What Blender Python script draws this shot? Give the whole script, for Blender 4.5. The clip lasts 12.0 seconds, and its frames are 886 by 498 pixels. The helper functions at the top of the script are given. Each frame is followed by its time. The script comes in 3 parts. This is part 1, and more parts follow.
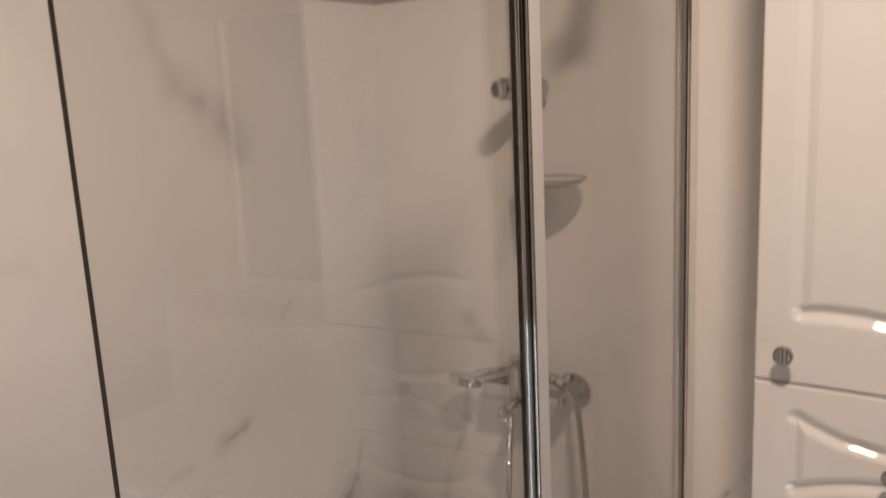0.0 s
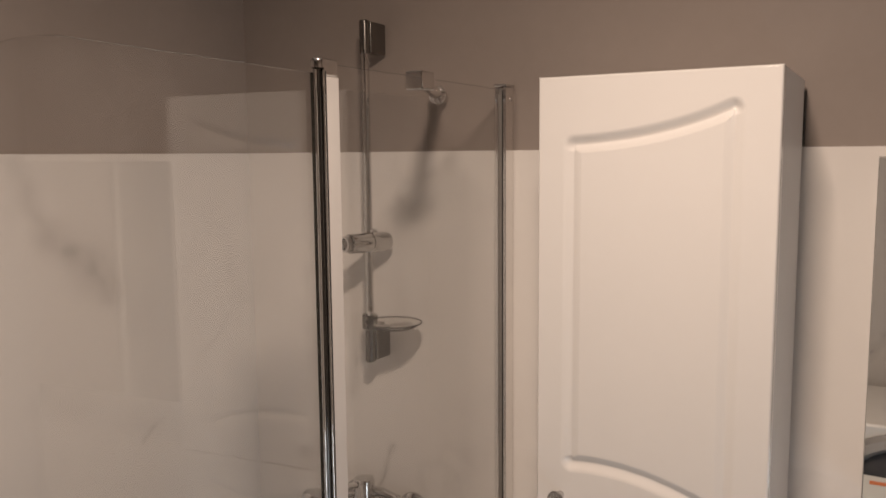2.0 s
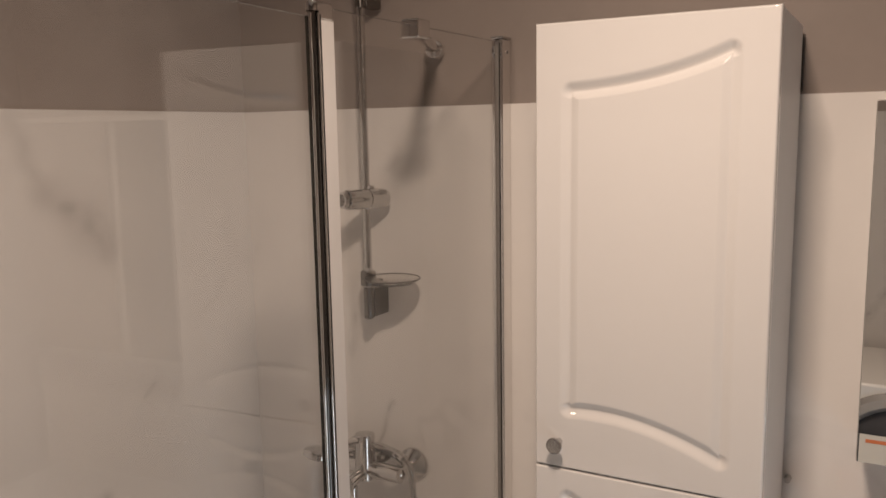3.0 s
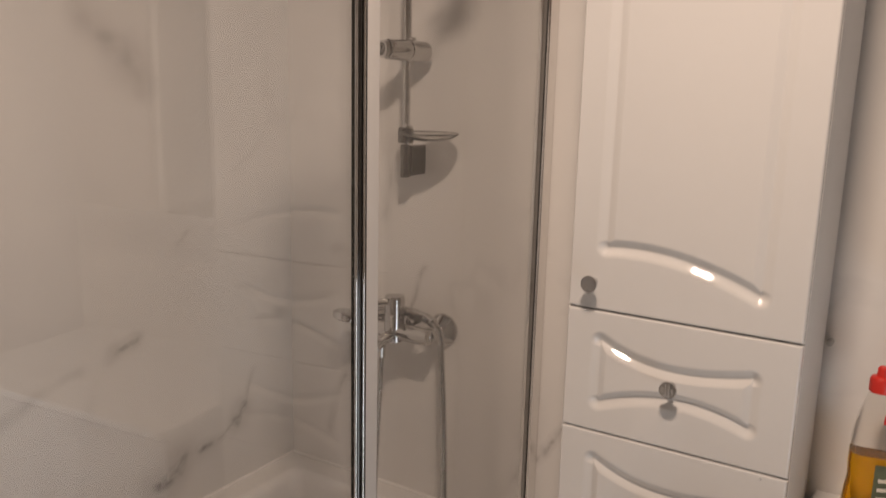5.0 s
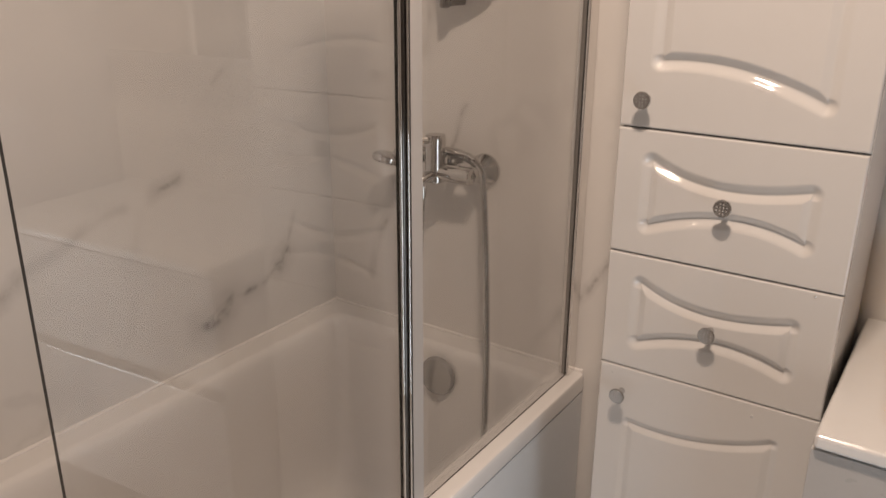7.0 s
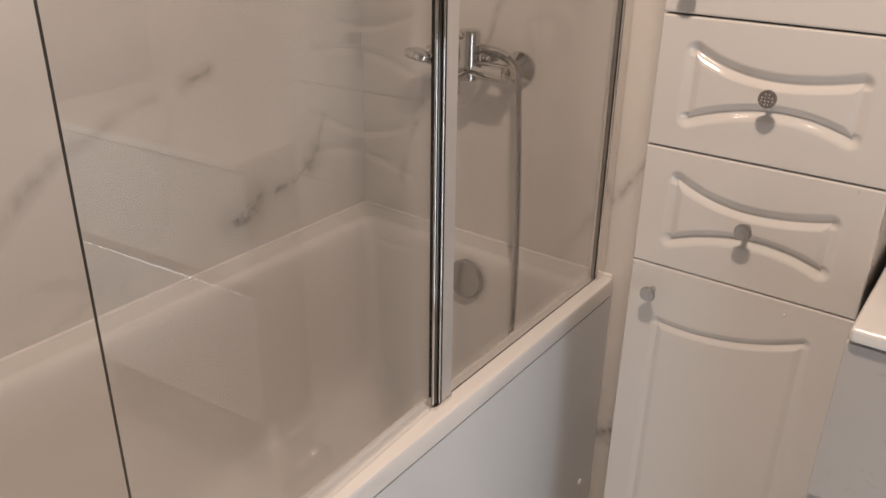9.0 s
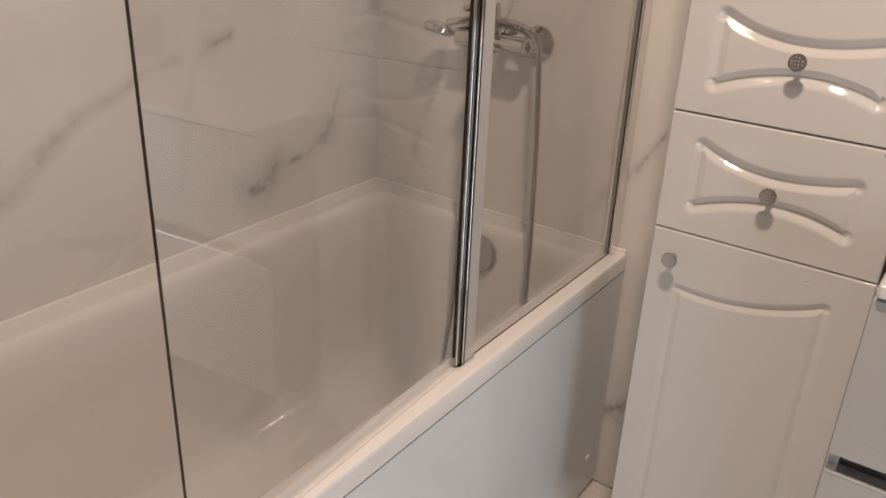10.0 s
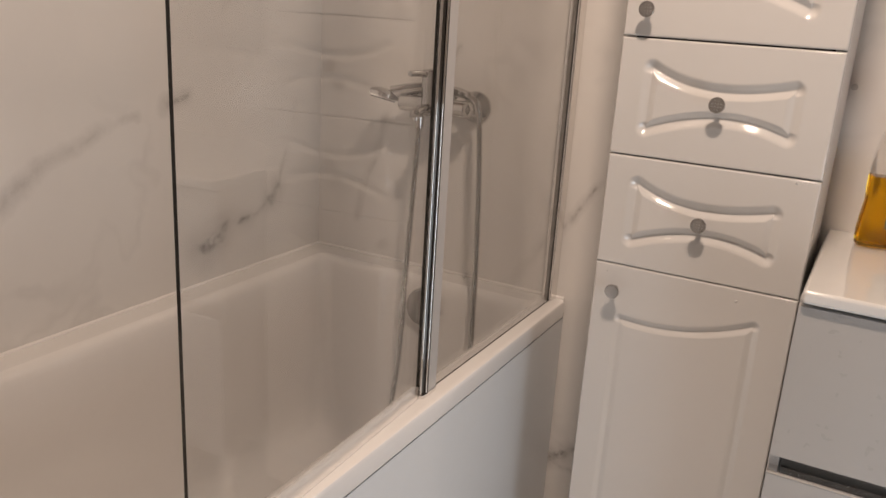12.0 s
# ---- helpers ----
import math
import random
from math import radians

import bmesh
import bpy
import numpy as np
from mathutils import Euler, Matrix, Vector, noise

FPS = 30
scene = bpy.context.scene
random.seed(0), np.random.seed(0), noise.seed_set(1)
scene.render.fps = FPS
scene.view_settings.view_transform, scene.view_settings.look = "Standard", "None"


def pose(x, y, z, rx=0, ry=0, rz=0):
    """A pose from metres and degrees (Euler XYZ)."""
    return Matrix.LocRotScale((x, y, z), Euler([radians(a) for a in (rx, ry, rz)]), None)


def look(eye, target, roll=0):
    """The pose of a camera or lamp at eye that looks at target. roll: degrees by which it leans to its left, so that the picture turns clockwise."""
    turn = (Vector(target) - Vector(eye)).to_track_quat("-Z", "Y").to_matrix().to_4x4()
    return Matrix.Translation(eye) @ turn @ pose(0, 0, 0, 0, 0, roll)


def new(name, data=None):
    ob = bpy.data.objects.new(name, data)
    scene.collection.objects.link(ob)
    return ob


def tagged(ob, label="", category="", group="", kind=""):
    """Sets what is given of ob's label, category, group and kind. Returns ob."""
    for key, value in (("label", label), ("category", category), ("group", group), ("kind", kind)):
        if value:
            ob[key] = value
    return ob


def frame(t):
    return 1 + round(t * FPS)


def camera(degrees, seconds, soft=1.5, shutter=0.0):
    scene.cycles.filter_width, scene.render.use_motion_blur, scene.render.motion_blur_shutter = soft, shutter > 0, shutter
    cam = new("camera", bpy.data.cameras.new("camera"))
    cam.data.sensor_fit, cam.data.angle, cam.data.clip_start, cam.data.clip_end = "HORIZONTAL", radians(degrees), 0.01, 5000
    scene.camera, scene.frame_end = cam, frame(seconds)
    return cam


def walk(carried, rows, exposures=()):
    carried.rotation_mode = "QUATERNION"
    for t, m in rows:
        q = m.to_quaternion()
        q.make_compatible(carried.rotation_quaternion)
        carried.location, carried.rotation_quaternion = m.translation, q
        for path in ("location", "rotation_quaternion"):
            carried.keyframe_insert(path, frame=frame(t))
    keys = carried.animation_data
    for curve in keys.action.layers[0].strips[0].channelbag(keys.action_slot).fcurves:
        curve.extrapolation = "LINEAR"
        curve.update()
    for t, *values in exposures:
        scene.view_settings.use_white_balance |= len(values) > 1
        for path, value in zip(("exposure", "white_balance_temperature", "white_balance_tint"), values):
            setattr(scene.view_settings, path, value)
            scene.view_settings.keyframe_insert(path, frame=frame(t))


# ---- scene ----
cam = camera(57.4, 12.0, shutter=0.5)
PATH = [
    (0, (1.1154, -1.3965, 1.6363), (-0.0046, 0.2146, 1.2493), -2.81),
    (0.5, (1.1864, -1.4534, 1.7134), (0.0715, 0.1868, 1.4548), 0.3),
    (1, (1.248, -1.464, 1.76), (0.213, 0.233, 1.546), 1.7),
    (1.5, (1.331, -1.466, 1.813), (0.339, 0.259, 1.61), 1.6),
    (2, (1.342, -1.461, 1.809), (0.372, 0.273, 1.579), -0.5),
    (2.5, (1.336, -1.463, 1.792), (0.374, 0.267, 1.51), -0.9),
    (2.7, (1.345, -1.465, 1.788), (0.382, 0.265, 1.502), -1.1),
    (4.3, (1.341, -1.461, 1.621), (0.355, 0.242, 1.261), 1.0),
    (4.5, (1.342, -1.457, 1.613), (0.34, 0.232, 1.233), 0.9),
    (5, (1.343, -1.46, 1.568), (0.312, 0.206, 1.166), 1.4),
    (5.5, (1.336, -1.446, 1.512), (0.31, 0.191, 0.995), 1.3),
    (6, (1.33, -1.448, 1.487), (0.308, 0.167, 0.899), 1.3),
    (6.5, (1.326, -1.458, 1.472), (0.281, 0.129, 0.848), 0.8),
    (7, (1.324, -1.463, 1.465), (0.271, 0.097, 0.789), 0.3),
    (7.5, (1.323, -1.465, 1.445), (0.265, 0.075, 0.731), 0.3),
    (7.7, (1.329, -1.466, 1.43), (0.264, 0.061, 0.699), 0.5),
    (9.3, (1.315, -1.483, 1.391), (0.262, -0.012, 0.54), 1.2),
    (9.5, (1.304, -1.51, 1.362), (0.262, -0.016, 0.535), 1.6),
    (10, (1.289, -1.543, 1.343), (0.254, -0.047, 0.513), 2.5),
    (10.5, (1.2742, -1.5909, 1.3032), (0.2819, -0.0286, 0.5451), 4.04),
    (11, (1.268, -1.62, 1.285), (0.346, 0.009, 0.581), 3.9),
    (11.5, (1.265, -1.658, 1.272), (0.37, 0.027, 0.673), 3.9),
    (12, (1.279, -1.686, 1.258), (0.379, 0.003, 0.68), 3.5),
]
walk(cam, [(t, look(eye, target, roll)) for t, eye, target, roll in PATH], ((0, 0.02), (0.5, -0.05), (1.0, -0.08), (1.5, -0.06), (2.5, -0.12), (4.5, -0.10), (6.5, 0.05), (7.5, 0.08), (9.5, 0.17), (12, 0.18)))

# ---- world and light ----
world = bpy.data.worlds.new("world")
scene.world = world
world.use_nodes = True
world.node_tree.nodes["Background"].inputs[0].default_value = (0.5, 0.45, 0.4, 1)
world.node_tree.nodes["Background"].inputs[1].default_value = 0.02

LAMP = Vector((1.13, -1.03, 2.44))
LAMP_WATTS = 20.8
LAMP_COLOUR = (1.0, 0.772, 0.617)
for k in (-1, 0, 1):
    strip = bpy.data.lights.new("led_strip_light", "AREA")
    strip.shape, strip.size, strip.size_y = "RECTANGLE", 0.14, 0.017
    strip.energy, strip.color = LAMP_WATTS / 3, LAMP_COLOUR
    new("led_strip_light", strip).matrix_world = pose(LAMP.x, LAMP.y + 0.032 * k, LAMP.z - 0.052)

DOOR_Y0, DOOR_Y1, DOOR_Z = -1.30, -0.52, 2.03
hall = bpy.data.lights.new("hall_light", "AREA")
hall.shape, hall.size, hall.size_y = "RECTANGLE", 0.9, 0.56
hall.energy, hall.color = 4.8, (0.83, 0.915, 1.0)
new("hall_light", hall).matrix_world = pose(2.06, (DOOR_Y0 + DOOR_Y1) / 2, 0.50, 0, 90, 0)


# ---- materials ----
def material(name, colour=(0.8, 0.8, 0.8), rough=0.4, metal=0.0, **more):
    m = bpy.data.materials.new(name)
    m.use_nodes = True
    b = m.node_tree.nodes["Principled BSDF"]
    b.inputs["Base Color"].default_value = (*colour, 1)
    b.inputs["Roughness"].default_value = rough
    b.inputs["Metallic"].default_value = metal
    for key, value in more.items():
        b.inputs[key.replace("_", " ")].default_value = value
    return m


def node(m, kind, **values):
    n = m.node_tree.nodes.new(kind)
    for key, value in values.items():
        if key.startswith("i_"):
            n.inputs[int(key[2:])].default_value = value
        else:
            setattr(n, key, value)
    return n


def link(m, a, b):
    m.node_tree.links.new(a, b)


def bsdf(m):
    return m.node_tree.nodes["Principled BSDF"]


def noise_of(m, where, scale, detail=3.0, rough=0.55):
    n = node(m, "ShaderNodeTexNoise")
    n.inputs["Scale"].default_value, n.inputs["Detail"].default_value = scale, detail
    n.inputs["Roughness"].default_value = rough
    link(m, where, n.inputs["Vector"])
    return n.outputs["Fac"]


def mapped(m, value, a, b, c, d):
    r = node(m, "ShaderNodeMapRange")
    for k, v in enumerate((a, b, c, d)):
        r.inputs[1 + k].default_value = v
    link(m, value, r.inputs[0])
    return r.outputs[0]


def maths(m, op, a, b=None, c=None):
    n = node(m, "ShaderNodeMath", operation=op)
    for k, v in enumerate((a, b, c)):
        if v is None:
            continue
        if isinstance(v, (int, float)):
            n.inputs[k].default_value = v
        else:
            link(m, v, n.inputs[k])
    return n.outputs[0]


def blend(m, fac, a, b):
    n = node(m, "ShaderNodeMix", data_type="RGBA")
    for k, v in ((0, fac), (6, a), (7, b)):
        if isinstance(v, tuple):
            n.inputs[k].default_value = (*v, 1)
        elif isinstance(v, (int, float)):
            n.inputs[k].default_value = v
        else:
            link(m, v, n.inputs[k])
    return n.outputs[2]


def relief(m, height, strength, distance):
    n = node(m, "ShaderNodeBump")
    n.inputs["Strength"].default_value, n.inputs["Distance"].default_value = strength, distance
    link(m, height, n.inputs["Height"])
    link(m, n.outputs[0], bsdf(m).inputs["Normal"])


def place_of(m):
    return node(m, "ShaderNodeNewGeometry").outputs["Position"]


def wear(m, colour, amount=0.06, scale=6.0, rough=0.0):
    """Two scales of slight variation over a base colour, and of its gloss."""
    p = place_of(m)
    a, b = noise_of(m, p, scale), noise_of(m, p, scale * 14)
    f = maths(m, "ADD", maths(m, "MULTIPLY", a, 0.7), maths(m, "MULTIPLY", b, 0.3))
    low = tuple(c * (1 - amount) for c in colour)
    high = tuple(min(1, c * (1 + amount)) for c in colour)
    link(m, blend(m, mapped(m, f, 0.3, 0.7, 0, 1), low, high), bsdf(m).inputs["Base Color"])
    if rough:
        r = bsdf(m).inputs["Roughness"].default_value
        link(m, mapped(m, b, 0.3, 0.7, r - rough, r + rough), bsdf(m).inputs["Roughness"])
    return m


def marble(name, veins, base=(0.78, 0.757, 0.73)):
    """Polished pale marble-look tile: cloudy ground, faint wandering veins, and the given strong veins (start, end, width, strength, and True if soft)."""
    m = material(name, base, 0.13)
    p = place_of(m)
    warp = node(m, "ShaderNodeTexNoise")
    warp.inputs["Scale"].default_value, warp.inputs["Detail"].default_value = 7.0, 5.0
    link(m, p, warp.inputs["Vector"])
    shift = node(m, "ShaderNodeVectorMath", operation="SUBTRACT", i_1=(0.5, 0.5, 0.5))
    link(m, warp.outputs["Color"], shift.inputs[0])
    scaled = node(m, "ShaderNodeVectorMath", operation="SCALE")
    scaled.inputs["Scale"].default_value = 0.075
    link(m, shift.outputs[0], scaled.inputs[0])
    moved = node(m, "ShaderNodeVectorMath", operation="ADD")
    link(m, p, moved.inputs[0])
    link(m, scaled.outputs[0], moved.inputs[1])
    q = moved.outputs[0]
    patchy = mapped(m, noise_of(m, q, 26.0, 5.0, 0.7), 0.40, 0.60, 0.06, 1.0)
    total = None
    for a, b, width, strength, *soft in veins:
        a, b = Vector(a), Vector(b)
        way = b - a
        off = node(m, "ShaderNodeVectorMath", operation="SUBTRACT", i_1=a)
        link(m, q, off.inputs[0])
        dot = node(m, "ShaderNodeVectorMath", operation="DOT_PRODUCT", i_1=way / way.length_squared)
        link(m, off.outputs[0], dot.inputs[0])
        along = node(m, "ShaderNodeClamp")
        link(m, dot.outputs["Value"], along.inputs[0])
        foot = node(m, "ShaderNodeVectorMath", operation="SCALE", i_0=way)
        link(m, along.outputs[0], foot.inputs["Scale"])
        gap = node(m, "ShaderNodeVectorMath", operation="DISTANCE")
        link(m, off.outputs[0], gap.inputs[0])
        link(m, foot.outputs[0], gap.inputs[1])
        d = gap.outputs["Value"]
        core = mapped(m, d, 0.0, width * 0.35, 0.7, 0.0)
        halo = mapped(m, d, 0.0, width, 0.5, 0.0)
        core = maths(m, "MULTIPLY", core, maths(m, "MULTIPLY", patchy, 0.12 if soft else min(1.0, strength + 0.2)))
        halo = maths(m, "MULTIPLY", halo, maths(m, "MULTIPLY_ADD", patchy, 0.4, 0.6))
        v = maths(m, "MULTIPLY", maths(m, "ADD", core, halo), strength)
        total = v if total is None else maths(m, "MAXIMUM", total, v)
    # faint veins that wander all over
    band = maths(m, "ABSOLUTE", maths(m, "SUBTRACT", noise_of(m, q, 1.7, 4.0, 0.6), 0.5))
    faint = maths(m, "MULTIPLY", mapped(m, band, 0.0, 0.02, 0.11, 0.0), mapped(m, noise_of(m, p, 2.3), 0.45, 0.65, 0.0, 1.0))
    strong = total if total is not None else 0.0
    cloud = mapped(m, noise_of(m, p, 3.2, 5.0, 0.6), 0.3, 0.75, 0.0, 1.0)
    ground = blend(m, cloud, base, tuple(c * k for c, k in zip(base, (0.93, 0.935, 0.945))))
    fac = maths(m, "MINIMUM", maths(m, "ADD", strong, faint), 0.95)
    link(m, blend(m, fac, ground, (0.26, 0.245, 0.235)), bsdf(m).inputs["Base Color"])
    link(m, mapped(m, noise_of(m, p, 45.0), 0.3, 0.7, 0.10, 0.17), bsdf(m).inputs["Roughness"])
    return m


# same marble as the north wall, base darkened to offset the lamp's light here
MARBLE_WEST = marble("marble_tile_west_dimmed", [
    ((0, -0.585, 1.80), (0, -0.515, 1.665), 0.030, 0.50, True),
    ((0, -0.525, 1.68), (0, -0.412, 1.545), 0.046, 0.85, True),
    ((0, -0.50, 1.66), (0, -0.415, 1.575), 0.060, 0.45, True),
    ((0, -0.428, 1.608), (0, -0.412, 1.60), 0.020, 0.6),
    ((0, -0.90, 0.865), (0, -0.79, 0.937), 0.026, 0.78, True),
    ((0, -1.15, 0.72), (0, -0.90, 0.865), 0.028, 0.78, True),
    ((0, -1.15, 0.78), (0, -0.93, 0.862), 0.024, 0.5, True),
    ((0, -0.79, 0.937), (0, -0.66, 1.008), 0.022, 0.7, True),
    ((0, -0.66, 1.008), (0, -0.575, 1.022), 0.016, 0.7),
    ((0, -0.50, 1.028), (0, -0.452, 1.036), 0.030, 0.95),
    ((0, -0.418, 0.715), (0, -0.365, 0.738), 0.075, 1.0),
    ((0, -0.365, 0.738), (0, -0.26, 0.735), 0.034, 0.8),
    ((0, -0.26, 0.735), (0, -0.19, 0.775), 0.020, 0.7),
    ((0, -0.19, 0.775), (0, -0.165, 0.80), 0.045, 1.0),
    ((0, -0.165, 0.79), (0, -0.13, 0.90), 0.016, 0.5),
    ((0, -0.079, 1.457), (0, -0.206, 1.341), 0.012, 0.22),
    ((0, -0.206, 1.341), (0, -0.34, 1.22), 0.010, 0.12),
    ((0, -0.315, 1.255), (0, -0.35, 1.222), 0.012, 0.5),
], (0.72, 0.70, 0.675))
MARBLE_NORTH = marble("marble_tile_north", [
    ((0.400, 0, 1.165), (0.350, 0, 1.06), 0.014, 0.6),
    ((0.80, 0, 0.97), (0.70, 0, 0.81), 0.018, 0.7),
    ((0.70, 0, 0.81), (0.52, 0, 0.58), 0.020, 0.5),
    ((0.70, 0, 0.20), (0.78, 0, 0.265), 0.028, 0.95),
    ((0.70, 0, 0.20), (0.78, 0, 0.205), 0.018, 0.5),
    ((0.30, 0, 1.45), (0.285, 0, 1.28), 0.030, 0.5),
    ((0.54, 0, 1.80), (0.40, 0, 1.70), 0.030, 0.3),
    ((0.20, 0, 0.98), (0.12, 0, 0.72), 0.020, 0.7),
])
# same marble on an unseen wall, with a much darker base
MARBLE_SOUTH = marble("marble_tile_south_darker", [((0.9, -2.55, 0.5), (1.7, -2.55, 1.5), 0.03, 0.7)], (0.54, 0.52, 0.50))
GROUT = wear(material("grout", (0.70, 0.68, 0.65), 0.8), (0.70, 0.68, 0.65))
PAINT = wear(material("taupe_wall_paint", (0.285, 0.246, 0.223), 0.75), (0.285, 0.246, 0.223), 0.05, 2.5)
relief(PAINT, noise_of(PAINT, place_of(PAINT), 260.0), 0.15, 0.0006)
CEILING = wear(material("ceiling_paint", (0.72, 0.70, 0.67), 0.8), (0.72, 0.70, 0.67), 0.03)
FLOOR_TILE = wear(material("pale_floor_tile", (0.68, 0.65, 0.61), 0.25), (0.68, 0.65, 0.61), 0.06, 5.0, 0.05)
LACQUER = wear(material("white_gloss_foil", (0.65, 0.64, 0.627), 0.05, Coat_Weight=1.0, Coat_Roughness=0.012), (0.65, 0.64, 0.627), 0.012, 3.0, 0.012)
relief(LACQUER, noise_of(LACQUER, place_of(LACQUER), 90.0, 2.0), 0.03, 0.0003)
CARCASS = wear(material("white_melamine", (0.70, 0.69, 0.675), 0.42), (0.70, 0.69, 0.675), 0.03, 5.0, 0.04)
ACRYLIC = wear(material("white_bath_acrylic", (0.79, 0.775, 0.76), 0.05, Coat_Weight=1.0, Coat_Roughness=0.01), (0.79, 0.775, 0.76), 0.015, 4.0, 0.015)
APRON = wear(material("white_panel_plastic", (0.69, 0.71, 0.725), 0.10), (0.69, 0.71, 0.725), 0.015, 3.0, 0.02)
SILICONE = wear(material("white_silicone", (0.82, 0.80, 0.78), 0.35), (0.82, 0.80, 0.78), 0.03, 9.0)
CHROME = wear(material("chrome", (0.61, 0.60, 0.59), 0.035, 1.0), (0.61, 0.60, 0.59), 0.04, 30.0, 0.015)
ALUMINIUM = wear(material("polished_aluminium", (0.82, 0.805, 0.79), 0.24, 1.0), (0.82, 0.805, 0.79), 0.04, 25.0, 0.04)
POLISHED = wear(material("mirror_polished_profile", (0.80, 0.785, 0.77), 0.09, 1.0), (0.80, 0.785, 0.77), 0.03, 25.0, 0.03)
# bracket metal darkened: the reflected dark side of the room is in its colour
BRACKET_METAL = wear(material("darkened_bracket_metal", (0.24, 0.23, 0.22), 0.16, 1.0), (0.24, 0.23, 0.22), 0.05, 30.0, 0.03)
DULL = wear(material("dull_profile_core", (0.30, 0.285, 0.27), 0.4, 0.4), (0.30, 0.285, 0.27), 0.04, 20.0)
SATIN = wear(material("satin_profile", (0.60, 0.585, 0.57), 0.34, 0.45), (0.60, 0.585, 0.57), 0.02, 20.0, 0.03)
KNOB_METAL = wear(material("grey_knob_metal", (0.50, 0.49, 0.48), 0.22, 1.0), (0.50, 0.49, 0.48), 0.06, 40.0, 0.04)
# chrome whose reflection of the dark room is put into its base colour
DARKENED_CHROME = wear(material("chrome_with_dark_reflection", (0.10, 0.095, 0.09), 0.12, 1.0), (0.10, 0.095, 0.09), 0.1, 30.0, 0.03)
RUBBER = material("black_rubber_gasket", (0.015, 0.014, 0.013), 0.45)
DARK = material("dark_recess", (0.035, 0.032, 0.03), 0.7)


def window_glass(name, tint):
    """Flat glass: it lets tinted light straight through and mirrors by Fresnel."""
    m = bpy.data.materials.new(name)
    m.use_nodes = True
    m.node_tree.nodes.clear()
    out, mix = node(m, "ShaderNodeOutputMaterial"), node(m, "ShaderNodeMixShader")
    clear, gloss = node(m, "ShaderNodeBsdfTransparent"), node(m, "ShaderNodeBsdfGlossy")
    clear.inputs[0].default_value = (*tint, 1)
    gloss.inputs["Roughness"].default_value = 0.0
    facing = node(m, "ShaderNodeLayerWeight")
    facing.inputs["Blend"].default_value = 0.5
    steep = maths(m, "POWER", facing.outputs["Facing"], 5.0)
    link(m, maths(m, "MULTIPLY_ADD", steep, 0.93, 0.066), mix.inputs[0])
    # dried water marks: run-down streaks and cloudy smears
    film, veil = node(m, "ShaderNodeMixShader"), node(m, "ShaderNodeBsdfDiffuse")
    veil.inputs[0].default_value = (0.82, 0.80, 0.78, 1)
    stretch = node(m, "ShaderNodeMapping")
    stretch.inputs["Scale"].default_value = (1.0, 26.0, 1.6)
    link(m, place_of(m), stretch.inputs["Vector"])
    runs = mapped(m, noise_of(m, stretch.outputs[0], 1.0, 4.0), 0.52, 0.75, 0.0, 1.0)
    smear = mapped(m, noise_of(m, place_of(m), 7.0, 4.0, 0.6), 0.45, 0.75, 0.0, 1.0)
    marks = maths(m, "ADD", maths(m, "MULTIPLY", runs, 0.005), maths(m, "MULTIPLY", smear, 0.008))
    link(m, maths(m, "ADD", marks, 0.001), film.inputs[0])
    link(m, clear.outputs[0], film.inputs[1])
    link(m, veil.outputs[0], film.inputs[2])
    link(m, film.outputs[0], mix.inputs[1])
    link(m, gloss.outputs[0], mix.inputs[2])
    link(m, mix.outputs[0], out.inputs[0])
    return m


GLASS = window_glass("clear_glass", (0.99, 0.99, 0.987))
GLASS_EDGE = material("dark_glass_edge", (0.016, 0.015, 0.013), 0.12)
CLEAR_SEAL = material("clear_plastic_seal", (0.88, 0.86, 0.84), 0.2, 0.0, Alpha=0.28)
DISH = material("clear_dish_plastic", (0.93, 0.92, 0.90), 0.0, 0.0, Transmission_Weight=1.0, IOR=1.45)
DISH_RIM = material("clear_dish_rim", (0.16, 0.15, 0.14), 0.05, 0.0, Alpha=0.75, IOR=1.6)
MIRROR = material("mirror_silver", (0.88, 0.89, 0.88), 0.01, 1.0)
CERAMIC = wear(material("white_glazed_ceramic", (0.72, 0.72, 0.71), 0.08, Coat_Weight=0.4, Coat_Roughness=0.03), (0.72, 0.72, 0.71), 0.012, 4.0)
GREY = wear(material("light_grey_laminate", (0.44, 0.43, 0.42), 0.30), (0.44, 0.43, 0.42), 0.02, 4.0, 0.03)
BOTTLE = material("clear_bottle_plastic", (0.93, 0.92, 0.90), 0.06, 0.0, Transmission_Weight=1.0, IOR=1.2)
LIQUID = material("amber_dish_soap", (0.74, 0.40, 0.012), 0.02, 0.0, Transmission_Weight=0.95, IOR=1.33)
RED = material("red_plastic", (0.62, 0.03, 0.02), 0.35)
LABEL_RED = material("red_label_print", (0.60, 0.03, 0.03), 0.45)
LABEL_PALE = material("pale_label_print", (0.75, 0.70, 0.62), 0.5)
LABEL_GREEN = wear(material("dark_green_label_print", (0.10, 0.12, 0.07), 0.45), (0.10, 0.12, 0.07), 0.4, 60.0)
CRYSTAL = material("crystal_stud", (0.95, 0.95, 0.95), 0.08, 0.6)
WHITE_METAL = wear(material("white_enamel", (0.66, 0.65, 0.63), 0.25), (0.66, 0.65, 0.63), 0.02)
GREY_RING = material("grey_door_ring", (0.46, 0.45, 0.44), 0.25, 0.6)
DARK_GLASS = material("dark_door_glass", (0.05, 0.05, 0.055), 0.08)
ORANGE = material("orange_sticker", (0.75, 0.22, 0.08), 0.5)
LED = material("led_diffuser", (0.9, 0.9, 0.9), 0.4)


